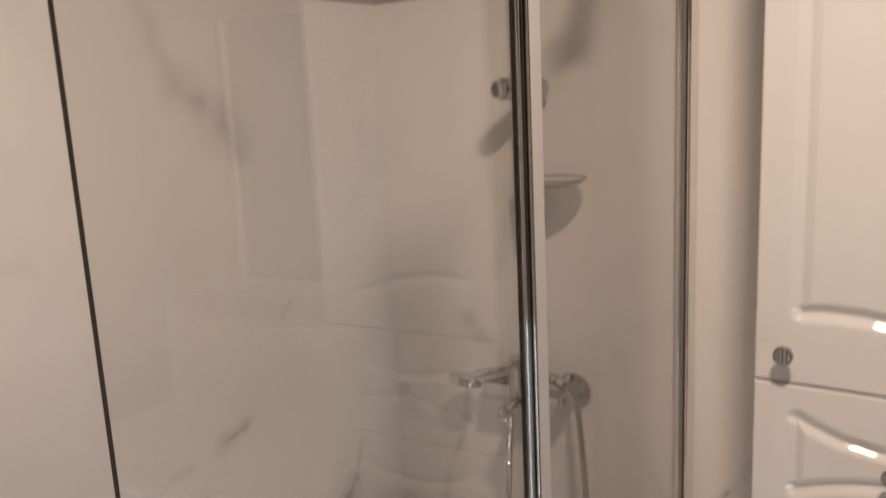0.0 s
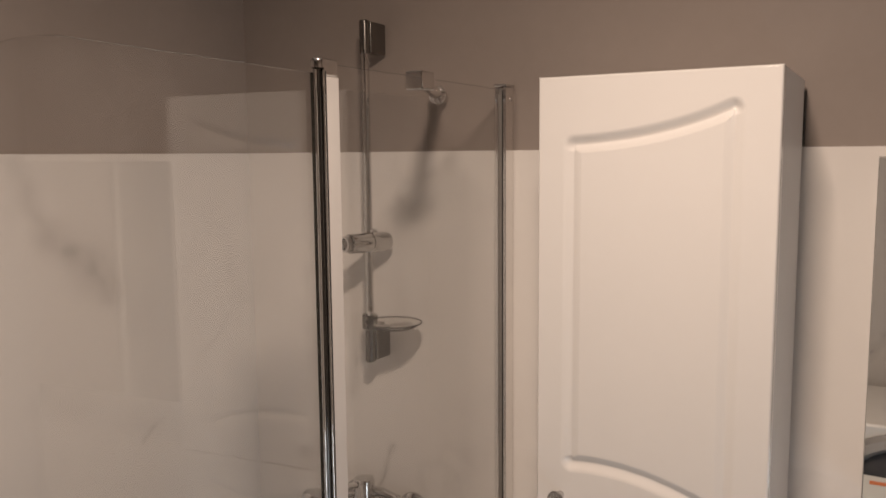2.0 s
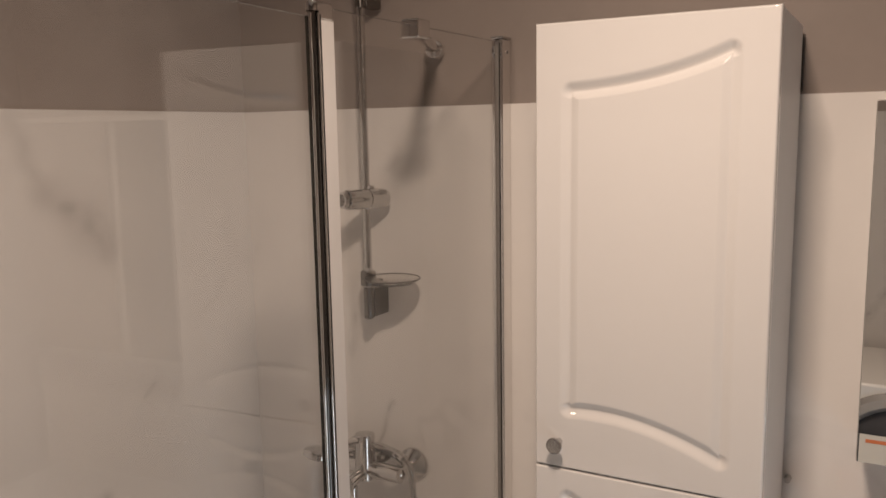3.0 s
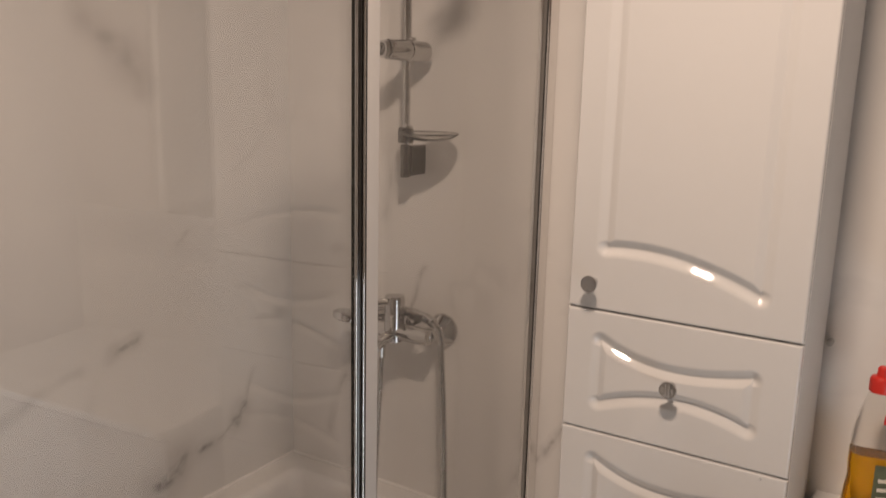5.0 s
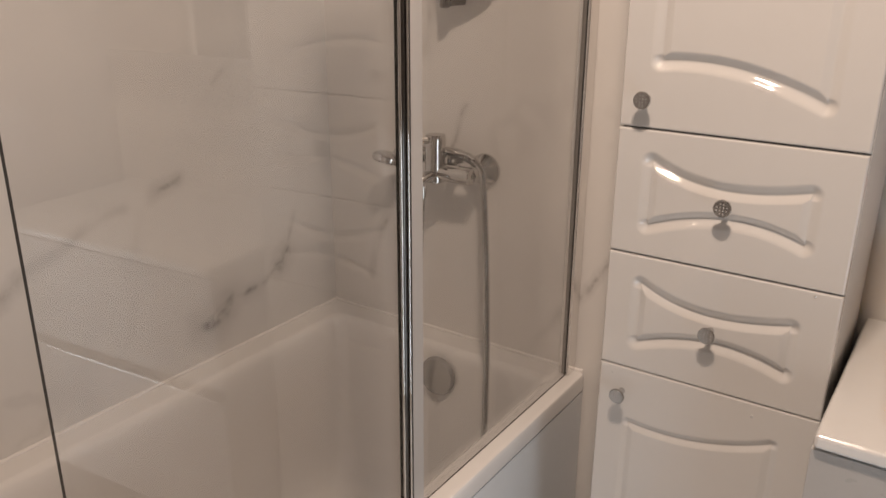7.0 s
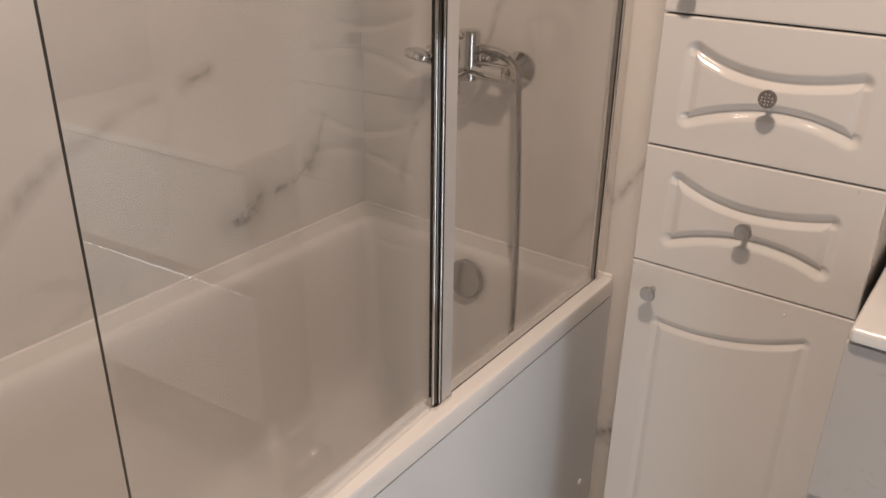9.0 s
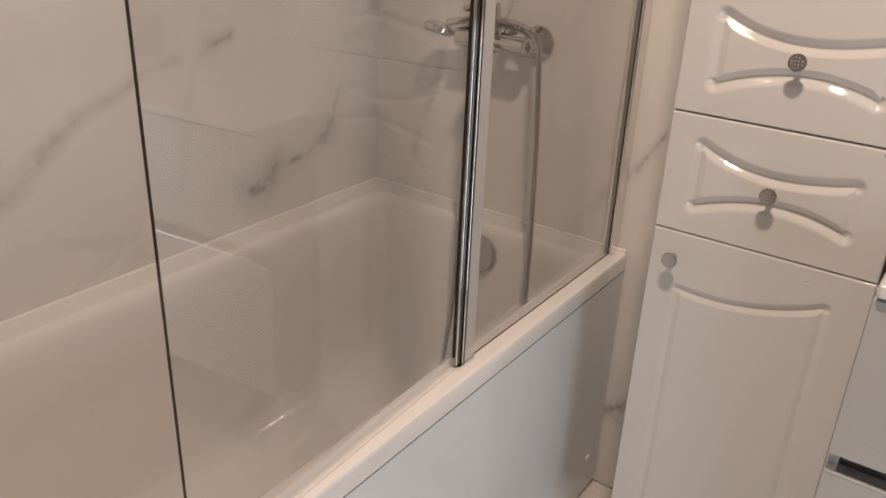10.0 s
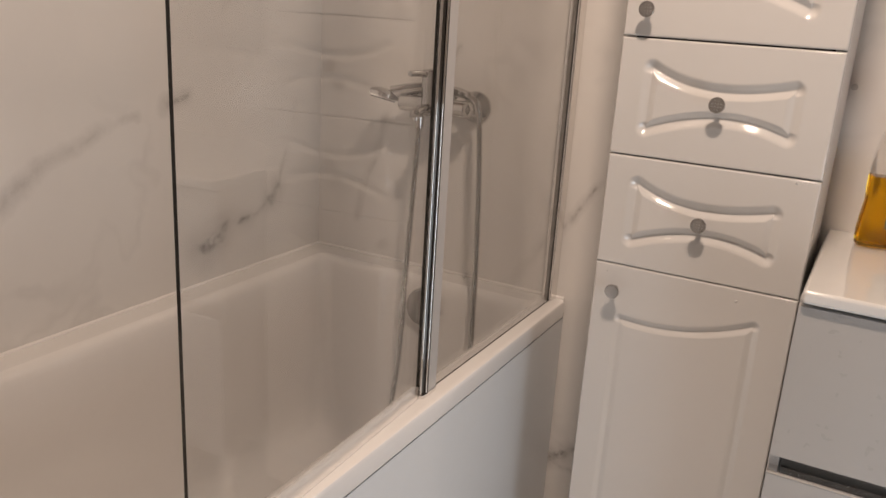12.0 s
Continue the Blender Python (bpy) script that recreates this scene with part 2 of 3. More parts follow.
# ---- builders ----
def face_normals(me, limit=math.cos(radians(38))):
    """Weights the smooth normals by the faces' areas, so that flat faces stay flat beside their bevels."""
    at = {}
    for f in me.polygons:
        for v in f.vertices:
            at.setdefault(v, []).append((f.normal.copy(), f.area))
    out = []
    for f in me.polygons:
        for v in f.vertices:
            n = Vector((0, 0, 0))
            for other, area in at[v]:
                if other.dot(f.normal) > limit:
                    n += other * area
            out.append(n.normalized() if n.length > 1e-12 else f.normal.copy())
    me.normals_split_custom_set(out)


def mesh_of(name, bm, mat, smooth=True):
    me = bpy.data.meshes.new(name)
    bmesh.ops.recalc_face_normals(bm, faces=bm.faces)
    bm.to_mesh(me)
    bm.free()
    for m in mat if isinstance(mat, (list, tuple)) else [mat]:
        me.materials.append(m)
    if smooth:
        me.shade_smooth()
        me.set_sharp_from_angle(angle=radians(38))
        if len(me.vertices) < 4000:
            face_normals(me)
    return me


def part(name, bm, mat, parent=None, label="", smooth=True):
    ob = new(name, mesh_of(name, bm, mat, smooth))
    if parent:
        ob.parent = parent
    if label:
        ob["label"] = label
    return ob


def thing(name, label, category, group="", kind=""):
    return tagged(new(name), label, category, group, kind)


def box(x0, x1, y0, y1, z0, z1, bevel=0.0, segments=2, bm=None):
    bm = bm or bmesh.new()
    made = bmesh.ops.create_cube(bm, size=1, matrix=Matrix.Translation(((x0 + x1) / 2, (y0 + y1) / 2, (z0 + z1) / 2)) @ Matrix.Diagonal((x1 - x0, y1 - y0, z1 - z0, 1)))
    if bevel:
        edges = list({e for v in made["verts"] for e in v.link_edges})
        bmesh.ops.bevel(bm, geom=edges, offset=bevel, segments=segments, affect="EDGES", profile=0.5)
    return bm


def lathe(profile, m=None, steps=32, bm=None):
    """Turns (radius, height) pairs round z, then lays the result at m."""
    bm = bm or bmesh.new()
    m = m or Matrix()
    rings = []
    for r, h in profile:
        if r < 1e-6:
            rings.append([bm.verts.new(m @ Vector((0, 0, h)))])
        else:
            rings.append([bm.verts.new(m @ Vector((r * math.cos(a), r * math.sin(a), h))) for a in (2 * math.pi * k / steps for k in range(steps))])
    for a, b in zip(rings, rings[1:]):
        for k in range(steps):
            q = [a[k % len(a)], a[(k + 1) % len(a)], b[(k + 1) % len(b)], b[k % len(b)]]
            q = list(dict.fromkeys(q))
            if len(q) > 2:
                bm.faces.new(q)
    return bm


def along(a, b):
    """A pose whose z runs from a to b."""
    a, b = Vector(a), Vector(b)
    return Matrix.Translation(a) @ (b - a).to_track_quat("Z", "Y").to_matrix().to_4x4()


def rod(a, b, r, bevel=0.0015, steps=28, bm=None):
    n = (Vector(b) - Vector(a)).length
    e = min(bevel, n / 3)
    return lathe([(0, 0), (r - e, 0), (r, e), (r, n - e), (r - e, n), (0, n)], along(a, b), steps, bm)


def smooth_path(points, per=12):
    """A smooth line through the points."""
    p = [Vector(q) for q in points]
    p = [2 * p[0] - p[1], *p, 2 * p[-1] - p[-2]]
    out = []
    for k in range(1, len(p) - 2):
        for s in range(per):
            t = s / per
            out.append(0.5 * (2 * p[k] + (p[k + 1] - p[k - 1]) * t + (2 * p[k - 1] - 5 * p[k] + 4 * p[k + 1] - p[k + 2]) * t * t + (3 * p[k] - p[k - 1] - 3 * p[k + 1] + p[k + 2]) * t ** 3))
    return [*out, p[-2]]


def even(path, step):
    """The same line with points at an even step."""
    pts = np.array([tuple(p) for p in path])
    s = np.r_[0, np.cumsum(np.linalg.norm(np.diff(pts, axis=0), axis=1))]
    at = np.linspace(0, s[-1], max(2, int(s[-1] / step)))
    return [Vector(v) for v in np.stack([np.interp(at, s, pts[:, k]) for k in range(3)], 1)]


def tube(path, radius, steps=12, bm=None):
    """Sweeps a circle along a line; radius is a number or a function of the point's index."""
    bm = bm or bmesh.new()
    rings, side = [], None
    for k, p in enumerate(path):
        way = (path[min(k + 1, len(path) - 1)] - path[max(k - 1, 0)]).normalized()
        if side is None:
            side = way.orthogonal().normalized()
        side = (side - way * side.dot(way)).normalized()
        other = way.cross(side)
        r = radius(k) if callable(radius) else radius
        rings.append([bm.verts.new(p + r * (math.cos(a) * side + math.sin(a) * other)) for a in (2 * math.pi * j / steps for j in range(steps))])
    for a, b in zip(rings, rings[1:]):
        for j in range(steps):
            bm.faces.new((a[j], a[(j + 1) % steps], b[(j + 1) % steps], b[j]))
    bm.faces.new(rings[0])
    bm.faces.new(rings[-1])
    return bm


def loop(x0, x1, y0, y1, z, r, per=6):
    """A rectangle with round corners, as points."""
    out = []
    for cx, cy, a0 in ((x1 - r, y1 - r, 0), (x0 + r, y1 - r, 90), (x0 + r, y0 + r, 180), (x1 - r, y0 + r, 270)):
        for k in range(per + 1):
            a = radians(a0 + 90 * k / per)
            out.append((cx + r * math.cos(a), cy + r * math.sin(a), z))
    return out


def loft(loops, cap_last=True, cap_first=False, bm=None):
    bm = bm or bmesh.new()
    rings = [[bm.verts.new(p) for p in ring] for ring in loops]
    for a, b in zip(rings, rings[1:]):
        n = len(a)
        for k in range(n):
            bm.faces.new((a[k], a[(k + 1) % n], b[(k + 1) % n], b[k]))
    if cap_last:
        bm.faces.new(rings[-1])
    if cap_first:
        bm.faces.new(rings[0])
    return bm


# ---- the room ----
ROOM_X, ROOM_Y, ROOM_Z = 1.96, -2.56, 2.50
TILE_TOP = 1.8175


def wall(name, x0, x1, y0, y1, label):
    bm = box(x0, x1, y0, y1, 0.0, ROOM_Z)
    ob = part(name, bm, PAINT, None, "", False)
    return tagged(ob, label, "wall", "", "structure")


WALL_LABEL = "taupe painted wall with pale marble-look tiles below"
wall_north = wall("wall_north", -0.12, ROOM_X + 0.12, 0.010, 0.12, WALL_LABEL)
wall_west = wall("wall_west", -0.12, -0.010, ROOM_Y - 0.12, 0.010, WALL_LABEL)
east = box(ROOM_X, ROOM_X + 0.12, ROOM_Y, DOOR_Y0, 0.0, ROOM_Z)
box(ROOM_X, ROOM_X + 0.12, DOOR_Y1, 0.010, 0.0, ROOM_Z, 0, 2, east)
box(ROOM_X, ROOM_X + 0.12, DOOR_Y0, DOOR_Y1, DOOR_Z, ROOM_Z, 0, 2, east)
wall_east = tagged(part("wall_east", east, PAINT, None, "", False), "taupe painted wall with an open doorway in it", "wall", "", "structure")
hall_back = box(3.0, 3.1, -3.0, 0.1, 0.0, ROOM_Z)
tagged(part("wall_hall", hall_back, CEILING, None, "", False), "plain pale hallway wall beyond the doorway", "wall", "", "structure")
casing = box(ROOM_X - 0.018, ROOM_X + 0.138, DOOR_Y0, DOOR_Y0 + 0.02, 0.0, DOOR_Z, 0.002)
box(ROOM_X - 0.018, ROOM_X + 0.138, DOOR_Y1 - 0.02, DOOR_Y1, 0.0, DOOR_Z, 0.002, 2, casing)
box(ROOM_X - 0.018, ROOM_X + 0.138, DOOR_Y0 + 0.02, DOOR_Y1 - 0.02, DOOR_Z - 0.02, DOOR_Z, 0.002, 2, casing)
tagged(part("door_1", casing, CARCASS), "open doorway with a white wooden frame", "doorway", "", "structure")
wall_south = wall("wall_south", -0.010, ROOM_X + 0.12, ROOM_Y - 0.12, ROOM_Y, WALL_LABEL)
floor = tagged(part("floor", box(-0.12, 3.1, ROOM_Y - 0.5, 0.12, -0.12, -0.008), GROUT, None, "", False), "pale beige tiled bathroom floor with pale grout", "floor", "", "structure")
ceiling = tagged(part("ceiling", box(-0.12, ROOM_X + 0.12, ROOM_Y - 0.12, 0.12, ROOM_Z, ROOM_Z + 0.1), CEILING, None, "", False), "plain pale painted bathroom ceiling", "ceiling", "", "structure")


# ---- bathtub ----
RIM = 0.624


def make_bathtub():
    tub = thing("bathtub", "white acrylic built-in bathtub with a flat front panel", "bathtub")
    x0, x1, y0, y1 = 0.001, 0.710, -1.70, -0.001
    rings = [loop(x0 + 0.006, x1 - 0.006, y0, y1, RIM - 0.0395, 0.006), loop(x0 + 0.001, x1 - 0.001, y0, y1, RIM - 0.0395, 0.009),
             loop(x0, x1, y0, y1, RIM - 0.038, 0.010), loop(x0, x1, y0, y1, RIM - 0.010, 0.010),
             loop(x0, x1 - 0.003, y0 + 0.003, y1, RIM - 0.003, 0.008), loop(x0, x1 - 0.010, y0 + 0.009, y1, RIM, 0.006)]
    xi0, xi1, yi0, yi1 = 0.054, 0.664, -1.60, -0.056
    for inset, z, r in ((0.0, RIM, 0.020), (0.005, RIM - 0.0008, 0.022), (0.010, RIM - 0.003, 0.024), (0.015, RIM - 0.0075, 0.026), (0.019, RIM - 0.015, 0.028), (0.0215, RIM - 0.026, 0.030), (0.025, RIM - 0.050, 0.031),
                        (0.034, RIM - 0.20, 0.034), (0.042, RIM - 0.33, 0.040), (0.053, RIM - 0.385, 0.046), (0.074, RIM - 0.415, 0.055), (0.108, RIM - 0.428, 0.055), (0.168, RIM - 0.434, 0.05)):
        back = 1.0 + 2.2 * max(0.0, (RIM - z) / 0.434)
        rings.append(loop(xi0 + inset, xi1 - inset, yi0 + inset * back, yi1 - inset, z, r))
    part("basin", loft(rings), ACRYLIC, tub)
    part("front_panel", box(0.688, 0.7085, -1.694, -0.004, 0.012, RIM - 0.0425, 0.0015), APRON, tub, "glossy white front panel")
    # solid strip under the rim, its dark colour standing in for the gap's shade
    part("gap_strip", box(0.684, 0.7055, -1.69, -0.004, RIM - 0.0435, RIM - 0.038), DARK, tub, "dark shadow gap")
    cap = lathe([(0.0075, 0), (0.0075, 0.002), (0.005, 0.004), (0, 0.0045)], along((0.7085, -0.070, 0.115), (0.72, -0.070, 0.115)), 20)
    part("screw_cap", cap, SILICONE, tub, "small white screw cap")
    part("foot", box(0.60, 0.66, -0.20, -0.14, 0.0, 0.14, 0.004), CARCASS, tub)
    at = along((0.384, -0.083, 0.555), (0.384, -0.145, 0.561))
    over = lathe([(0.041, 0), (0.046, 0.004), (0.046, 0.010), (0.042, 0.016), (0.035, 0.0175), (0.0, 0.019)], at, 40)
    part("overflow_cap", over, GREY_RING, tub, "round grey metal overflow cap")
    part("drain", lathe([(0.034, 0), (0.034, 0.003), (0.026, 0.005), (0, 0.007)], pose(0.355, -0.36, RIM - 0.4345), 28), CHROME, tub, "round chrome drain")


make_bathtub()
bead = tube([Vector((0.704, -0.001, RIM + 0.001)), Vector((0.35, -0.001, RIM + 0.001)), Vector((-0.002, -0.001, RIM + 0.0005))], 0.0045, 12)
tube([Vector((0.001, 0.002, RIM + 0.001)), Vector((0.001, -0.8, RIM + 0.001)), Vector((0.001, -1.69, RIM + 0.0005))], 0.0045, 12, bead)
tagged(part("trim", bead, SILICONE), "white silicone bead along the bathtub and tiles", "sealant", "", "structure")


# ---- glass bath screen ----
GLASS_TOP = 1.925
PIVOT = Vector((0.672, -0.606, 0))


def pane(outline, thick, name, parent, label, clear=()):
    """A glass slab from an outline in (y, z), with dark cut edges."""
    bm = bmesh.new()
    front = [bm.verts.new((thick / 2, y, z)) for y, z in outline]
    back = [bm.verts.new((-thick / 2, y, z)) for y, z in outline]
    bm.faces.new(front)
    bm.faces.new(list(reversed(back)))
    n = len(outline)
    for k in range(n):
        f = bm.faces.new((front[k], back[k], back[(k + 1) % n], front[(k + 1) % n]))
        f.material_index = 0 if k in clear else 1
    ob = part(name, bm, (GLASS, GLASS_EDGE), parent, label, False)
    return ob


def make_screen():
    s = thing("bath_screen", "clear glass hinged bath screen with chrome profiles on the bathtub", "shower screen")
    # fixed pane
    fixed = pane([(-0.592, RIM + 0.002), (-0.0300, RIM + 0.002), (-0.0300, GLASS_TOP + 0.008), (-0.592, GLASS_TOP + 0.006)], 0.005, "fixed_pane", s, "clear fixed glass pane", (0,))
    fixed.location = (0.675, 0, 0)
    part("bottom_gasket", box(0.6776, 0.6789, -0.568, -0.036, RIM + 0.0002, RIM + 0.0016), RUBBER, s, "thin dark bottom gasket")
    # wall channel
    ch = part("wall_profile", box(0.6795, 0.686, -0.038, -0.001, RIM + 0.001, GLASS_TOP + 0.012, 0.0015), POLISHED, s, "polished aluminium wall profile")
    part("core", box(0.6705, 0.6795, -0.0358, -0.001, RIM + 0.002, GLASS_TOP + 0.010), DULL, ch)
    part("inner_face", box(0.663, 0.6705, -0.038, -0.001, RIM + 0.001, GLASS_TOP + 0.012, 0.0015), POLISHED, ch)
    part("gasket", box(0.6780, 0.6795, -0.0385, -0.0365, RIM + 0.001, GLASS_TOP + 0.006), RUBBER, ch)
    part("end_cap", box(0.661, 0.688, -0.040, -0.001, GLASS_TOP + 0.0125, GLASS_TOP + 0.018, 0.002), CHROME, ch)
    part("screw", lathe([(0.004, 0), (0.004, 0.002), (0, 0.003)], along((0.686, -0.016, GLASS_TOP - 0.01), (0.70, -0.016, GLASS_TOP - 0.01)), 16), CHROME, ch)
    # middle profile: flat plate, round pivot, dark grooves
    mid = part("hinge_profile", box(0.669, 0.686, -0.597, -0.569, RIM + 0.006, GLASS_TOP - 0.012, 0.001), SATIN, s, "satin aluminium hinge profile")
    part("gasket", box(0.670, 0.687, -0.6005, -0.5975, RIM + 0.006, GLASS_TOP - 0.006), RUBBER, mid)
    part("pivot_tube", rod((0.6795, -0.6072, RIM + 0.007), (0.6795, -0.6072, GLASS_TOP - 0.002), 0.0050, 0.001), DARKENED_CHROME, mid, "chrome pivot tube with a dark reflection in its colour")
    part("bead", rod((0.6855, -0.6020, RIM + 0.007), (0.6855, -0.6020, GLASS_TOP - 0.004), 0.0020, 0.0005, 14), CHROME, mid)
    part("bead", rod((0.6815, -0.6135, RIM + 0.007), (0.6815, -0.6135, GLASS_TOP - 0.004), 0.0021, 0.0005, 14), CHROME, mid)
    foot = loft([loop(0.664, 0.6885, -0.619, -0.566, RIM + 0.0005, 0.008), loop(0.664, 0.6885, -0.619, -0.566, RIM + 0.006, 0.008)], True, True)
    part("foot", foot, ALUMINIUM, mid)
    top = lathe([(0.0088, 0), (0.0088, 0.009), (0.0075, 0.012), (0, 0.013)], pose(0.680, -0.606, GLASS_TOP - 0.002), 24)
    box(0.671, 0.685, -0.600, -0.570, GLASS_TOP - 0.0115, GLASS_TOP + 0.011, 0.002, 2, top)
    part("hinge_cap", top, CHROME, mid, "chrome hinge cap")
    # swinging pane with one rounded top corner, a little ajar
    far, r = 0.5405, 0.165
    outline = [(-0.003, RIM + 0.016), (-0.003, GLASS_TOP - 0.008)]
    for k in range(17):
        a = radians(90 + 90 * k / 16)
        outline.append((-(far - r) + r * math.cos(a), GLASS_TOP - 0.008 - r + r * math.sin(a)))
    outline.append((-far, RIM + 0.016))
    swing = pane(outline, 0.005, "swinging_pane", s, "clear swinging glass pane with a rounded top corner", (len(outline) - 1,))
    swing.matrix_basis = pose(PIVOT.x, PIVOT.y, 0, 0, 0, 2.75)
    seal = box(-0.003, 0.003, -far + 0.004, -0.015, RIM + 0.003, RIM + 0.022, 0.001)
    box(0.003, 0.010, -far + 0.004, -0.015, RIM + 0.001, RIM + 0.004, 0.0008, 2, seal)
    part("bottom_seal", seal, CLEAR_SEAL, swing, "clear plastic bottom seal")
    # brace from the glass to the wall
    g, w = Vector((0.672, -0.335, GLASS_TOP + 0.004)), Vector((0.518, -0.001, GLASS_TOP + 0.004))
    brace = part("brace", rod(g + (w - g) * 0.02, w - (w - g).normalized() * 0.008, 0.0115), CHROME, s, "chrome brace from glass to wall")
    part("glass_clamp", box(0.659, 0.691, -0.358, -0.320, GLASS_TOP - 0.014, GLASS_TOP + 0.016, 0.003, 3), CHROME, brace)
    socket = lathe([(0, 0), (0.0185, 0), (0.0195, 0.002), (0.0195, 0.020), (0.0175, 0.030), (0.0135, 0.032), (0, 0.032)], along(w, g), 28)
    part("wall_socket", socket, CHROME, brace)


make_screen()


# ---- shower rail ----
def make_rail():
    rail = thing("shower_rail", "chrome shower rail with slider and clear soap dish on the tiles", "shower rail")
    x, y = 0.379, -0.060
    part("bar", rod((x, y, 1.372), (x, y, 2.082), 0.0085), CHROME, rail)
    for z0, z1 in ((2.016, 2.084), (1.372, 1.440)):
        block = box(x - 0.012, x + 0.013, y + 0.004, -0.001, z0 + 0.003, z1 - 0.002, 0.003, 3)
        rod((x, y, z0), (x, y, z1), 0.0108, 0.002, 28, block)
        part("bracket", block, BRACKET_METAL, rail, "metal wall bracket with a dark reflection in its colour")
    back, tip = Vector((0.406, -0.022, 1.629)), Vector((0.371, -0.135, 1.631))
    slide = lathe([(0, 0), (0.014, 0.001), (0.0185, 0.005), (0.0210, 0.014), (0.0210, 0.052), (0.0192, 0.0532), (0.0192, 0.0548), (0.0208, 0.0560), (0.0202, 0.106), (0.0185, 0.108), (0, 0.108)], along(back, tip), 32)
    slider = part("slider", slide, CHROME, rail, "chrome sliding holder")
    way = (tip - back).normalized()
    part("cradle", lathe([(0, 0), (0.0150, 0.0), (0.0168, 0.002), (0.0165, 0.012), (0.012, 0.012), (0.0105, 0.004), (0, 0.003)], along(back + way * 0.1075, tip + way), 24), CHROME, slider)
    part("button", box(x + 0.002, x + 0.016, y - 0.004, y + 0.010, 1.648, 1.657, 0.002), CHROME, slider)
    part("clip_screw", rod((x + 0.012, y - 0.020, 1.482), (x + 0.016, y - 0.004, 1.474), 0.006), CHROME, rail)
    clip = lathe([(0.009, -0.018), (0.0155, -0.018), (0.0165, -0.015), (0.0165, 0.010), (0.014, 0.014), (0.009, 0.014)], pose(x, y, 1.462), 28)
    part("dish_clip", clip, BRACKET_METAL, rail, "grey metal dish clip")
    prof = [(0.0, -0.011), (0.030, -0.0105), (0.055, -0.006), (0.068, 0.003), (0.0665, 0.0045), (0.054, -0.0035), (0.030, -0.008), (0.0, -0.0085)]
    dish = part("soap_dish", lathe(prof, pose(0.450, -0.078, 1.464) @ Matrix.Diagonal((0.875, 0.83, 1, 1)), 40), DISH, rail, "clear plastic soap dish")
    lip = bmesh.new()
    for k in range(64):
        a, b = 2 * math.pi * k / 64, 2 * math.pi * (k + 1) / 64
        tube([Vector((0.450 + 0.0590 * math.cos(v), -0.078 + 0.0560 * math.sin(v), 1.4675)) for v in (a, b)], 0.0016, 6, lip)
    part("dish_rim", lip, DISH_RIM, dish, "dark rolled rim")
    part("dish_arm", box(x + 0.008, 0.41, y - 0.014, y + 0.010, 1.453, 1.458, 0.0015), DISH, dish)


make_rail()


# ---- bath mixer with hand shower ----
def make_mixer():
    mix = thing("bath_mixer", "chrome bath mixer with a lever on the tiles", "tap")
    z = 1.036
    for x in (0.297, 0.447):
        fl = lathe([(0.036, 0), (0.0365, 0.004), (0.0345, 0.008), (0.0190, 0.026), (0.016, 0.029), (0.016, 0.032), (0, 0.032)], along((x, -0.001, z), (x, -0.05, z)), 40)
        part("wall_flange", fl, CHROME, mix, "round chrome wall flange")
        part("connector", rod((x, -0.030, z), (x, -0.075, z), 0.0125), CHROME, mix)
        part("nut", lathe([(0, 0), (0.017, 0), (0.018, 0.002), (0.018, 0.014), (0.017, 0.016), (0, 0.016)], along((x, -0.050, z), (x, -0.07, z)), 6), CHROME, mix)
    body = lathe([(0, 0), (0.017, 0), (0.019, 0.003), (0.019, 0.167), (0.017, 0.17), (0, 0.17)], along((0.287, -0.072, z), (0.457, -0.072, z)), 32)
    part("body", body, CHROME, mix)
    core = lathe([(0, 0), (0.020, 0), (0.022, 0.002), (0.022, 0.050), (0.0225, 0.052), (0.0225, 0.096), (0.020, 0.102), (0.010, 0.104), (0, 0.104)], pose(0.366, -0.075, 1.014), 36)
    cartridge = part("cartridge", core, CHROME, mix)
    lever = smooth_path([(0.364, -0.080, 1.103), (0.356, -0.110, 1.108), (0.348, -0.142, 1.109)], 8)
    part("lever", tube(lever, lambda k: 0.0080 - 0.0001 * k, 14), CHROME, cartridge, "chrome lever handle")
    spout = smooth_path([(0.367, -0.070, 1.030), (0.367, -0.105, 1.029), (0.367, -0.135, 1.025), (0.367, -0.146, 1.016)], 8)
    part("spout", tube(spout, 0.0125, 18), CHROME, mix)
    part("aerator", rod((0.367, -0.141, 1.008), (0.367, -0.141, 1.018), 0.008), ALUMINIUM, mix)
    part("hose_outlet", rod((0.371, -0.130, 0.992), (0.371, -0.130, 1.018), 0.0100), CHROME, mix)
    part("cradle", box(0.386, 0.408, -0.062, -0.022, 1.050, 1.066, 0.004, 3), CHROME, mix)


make_mixer()


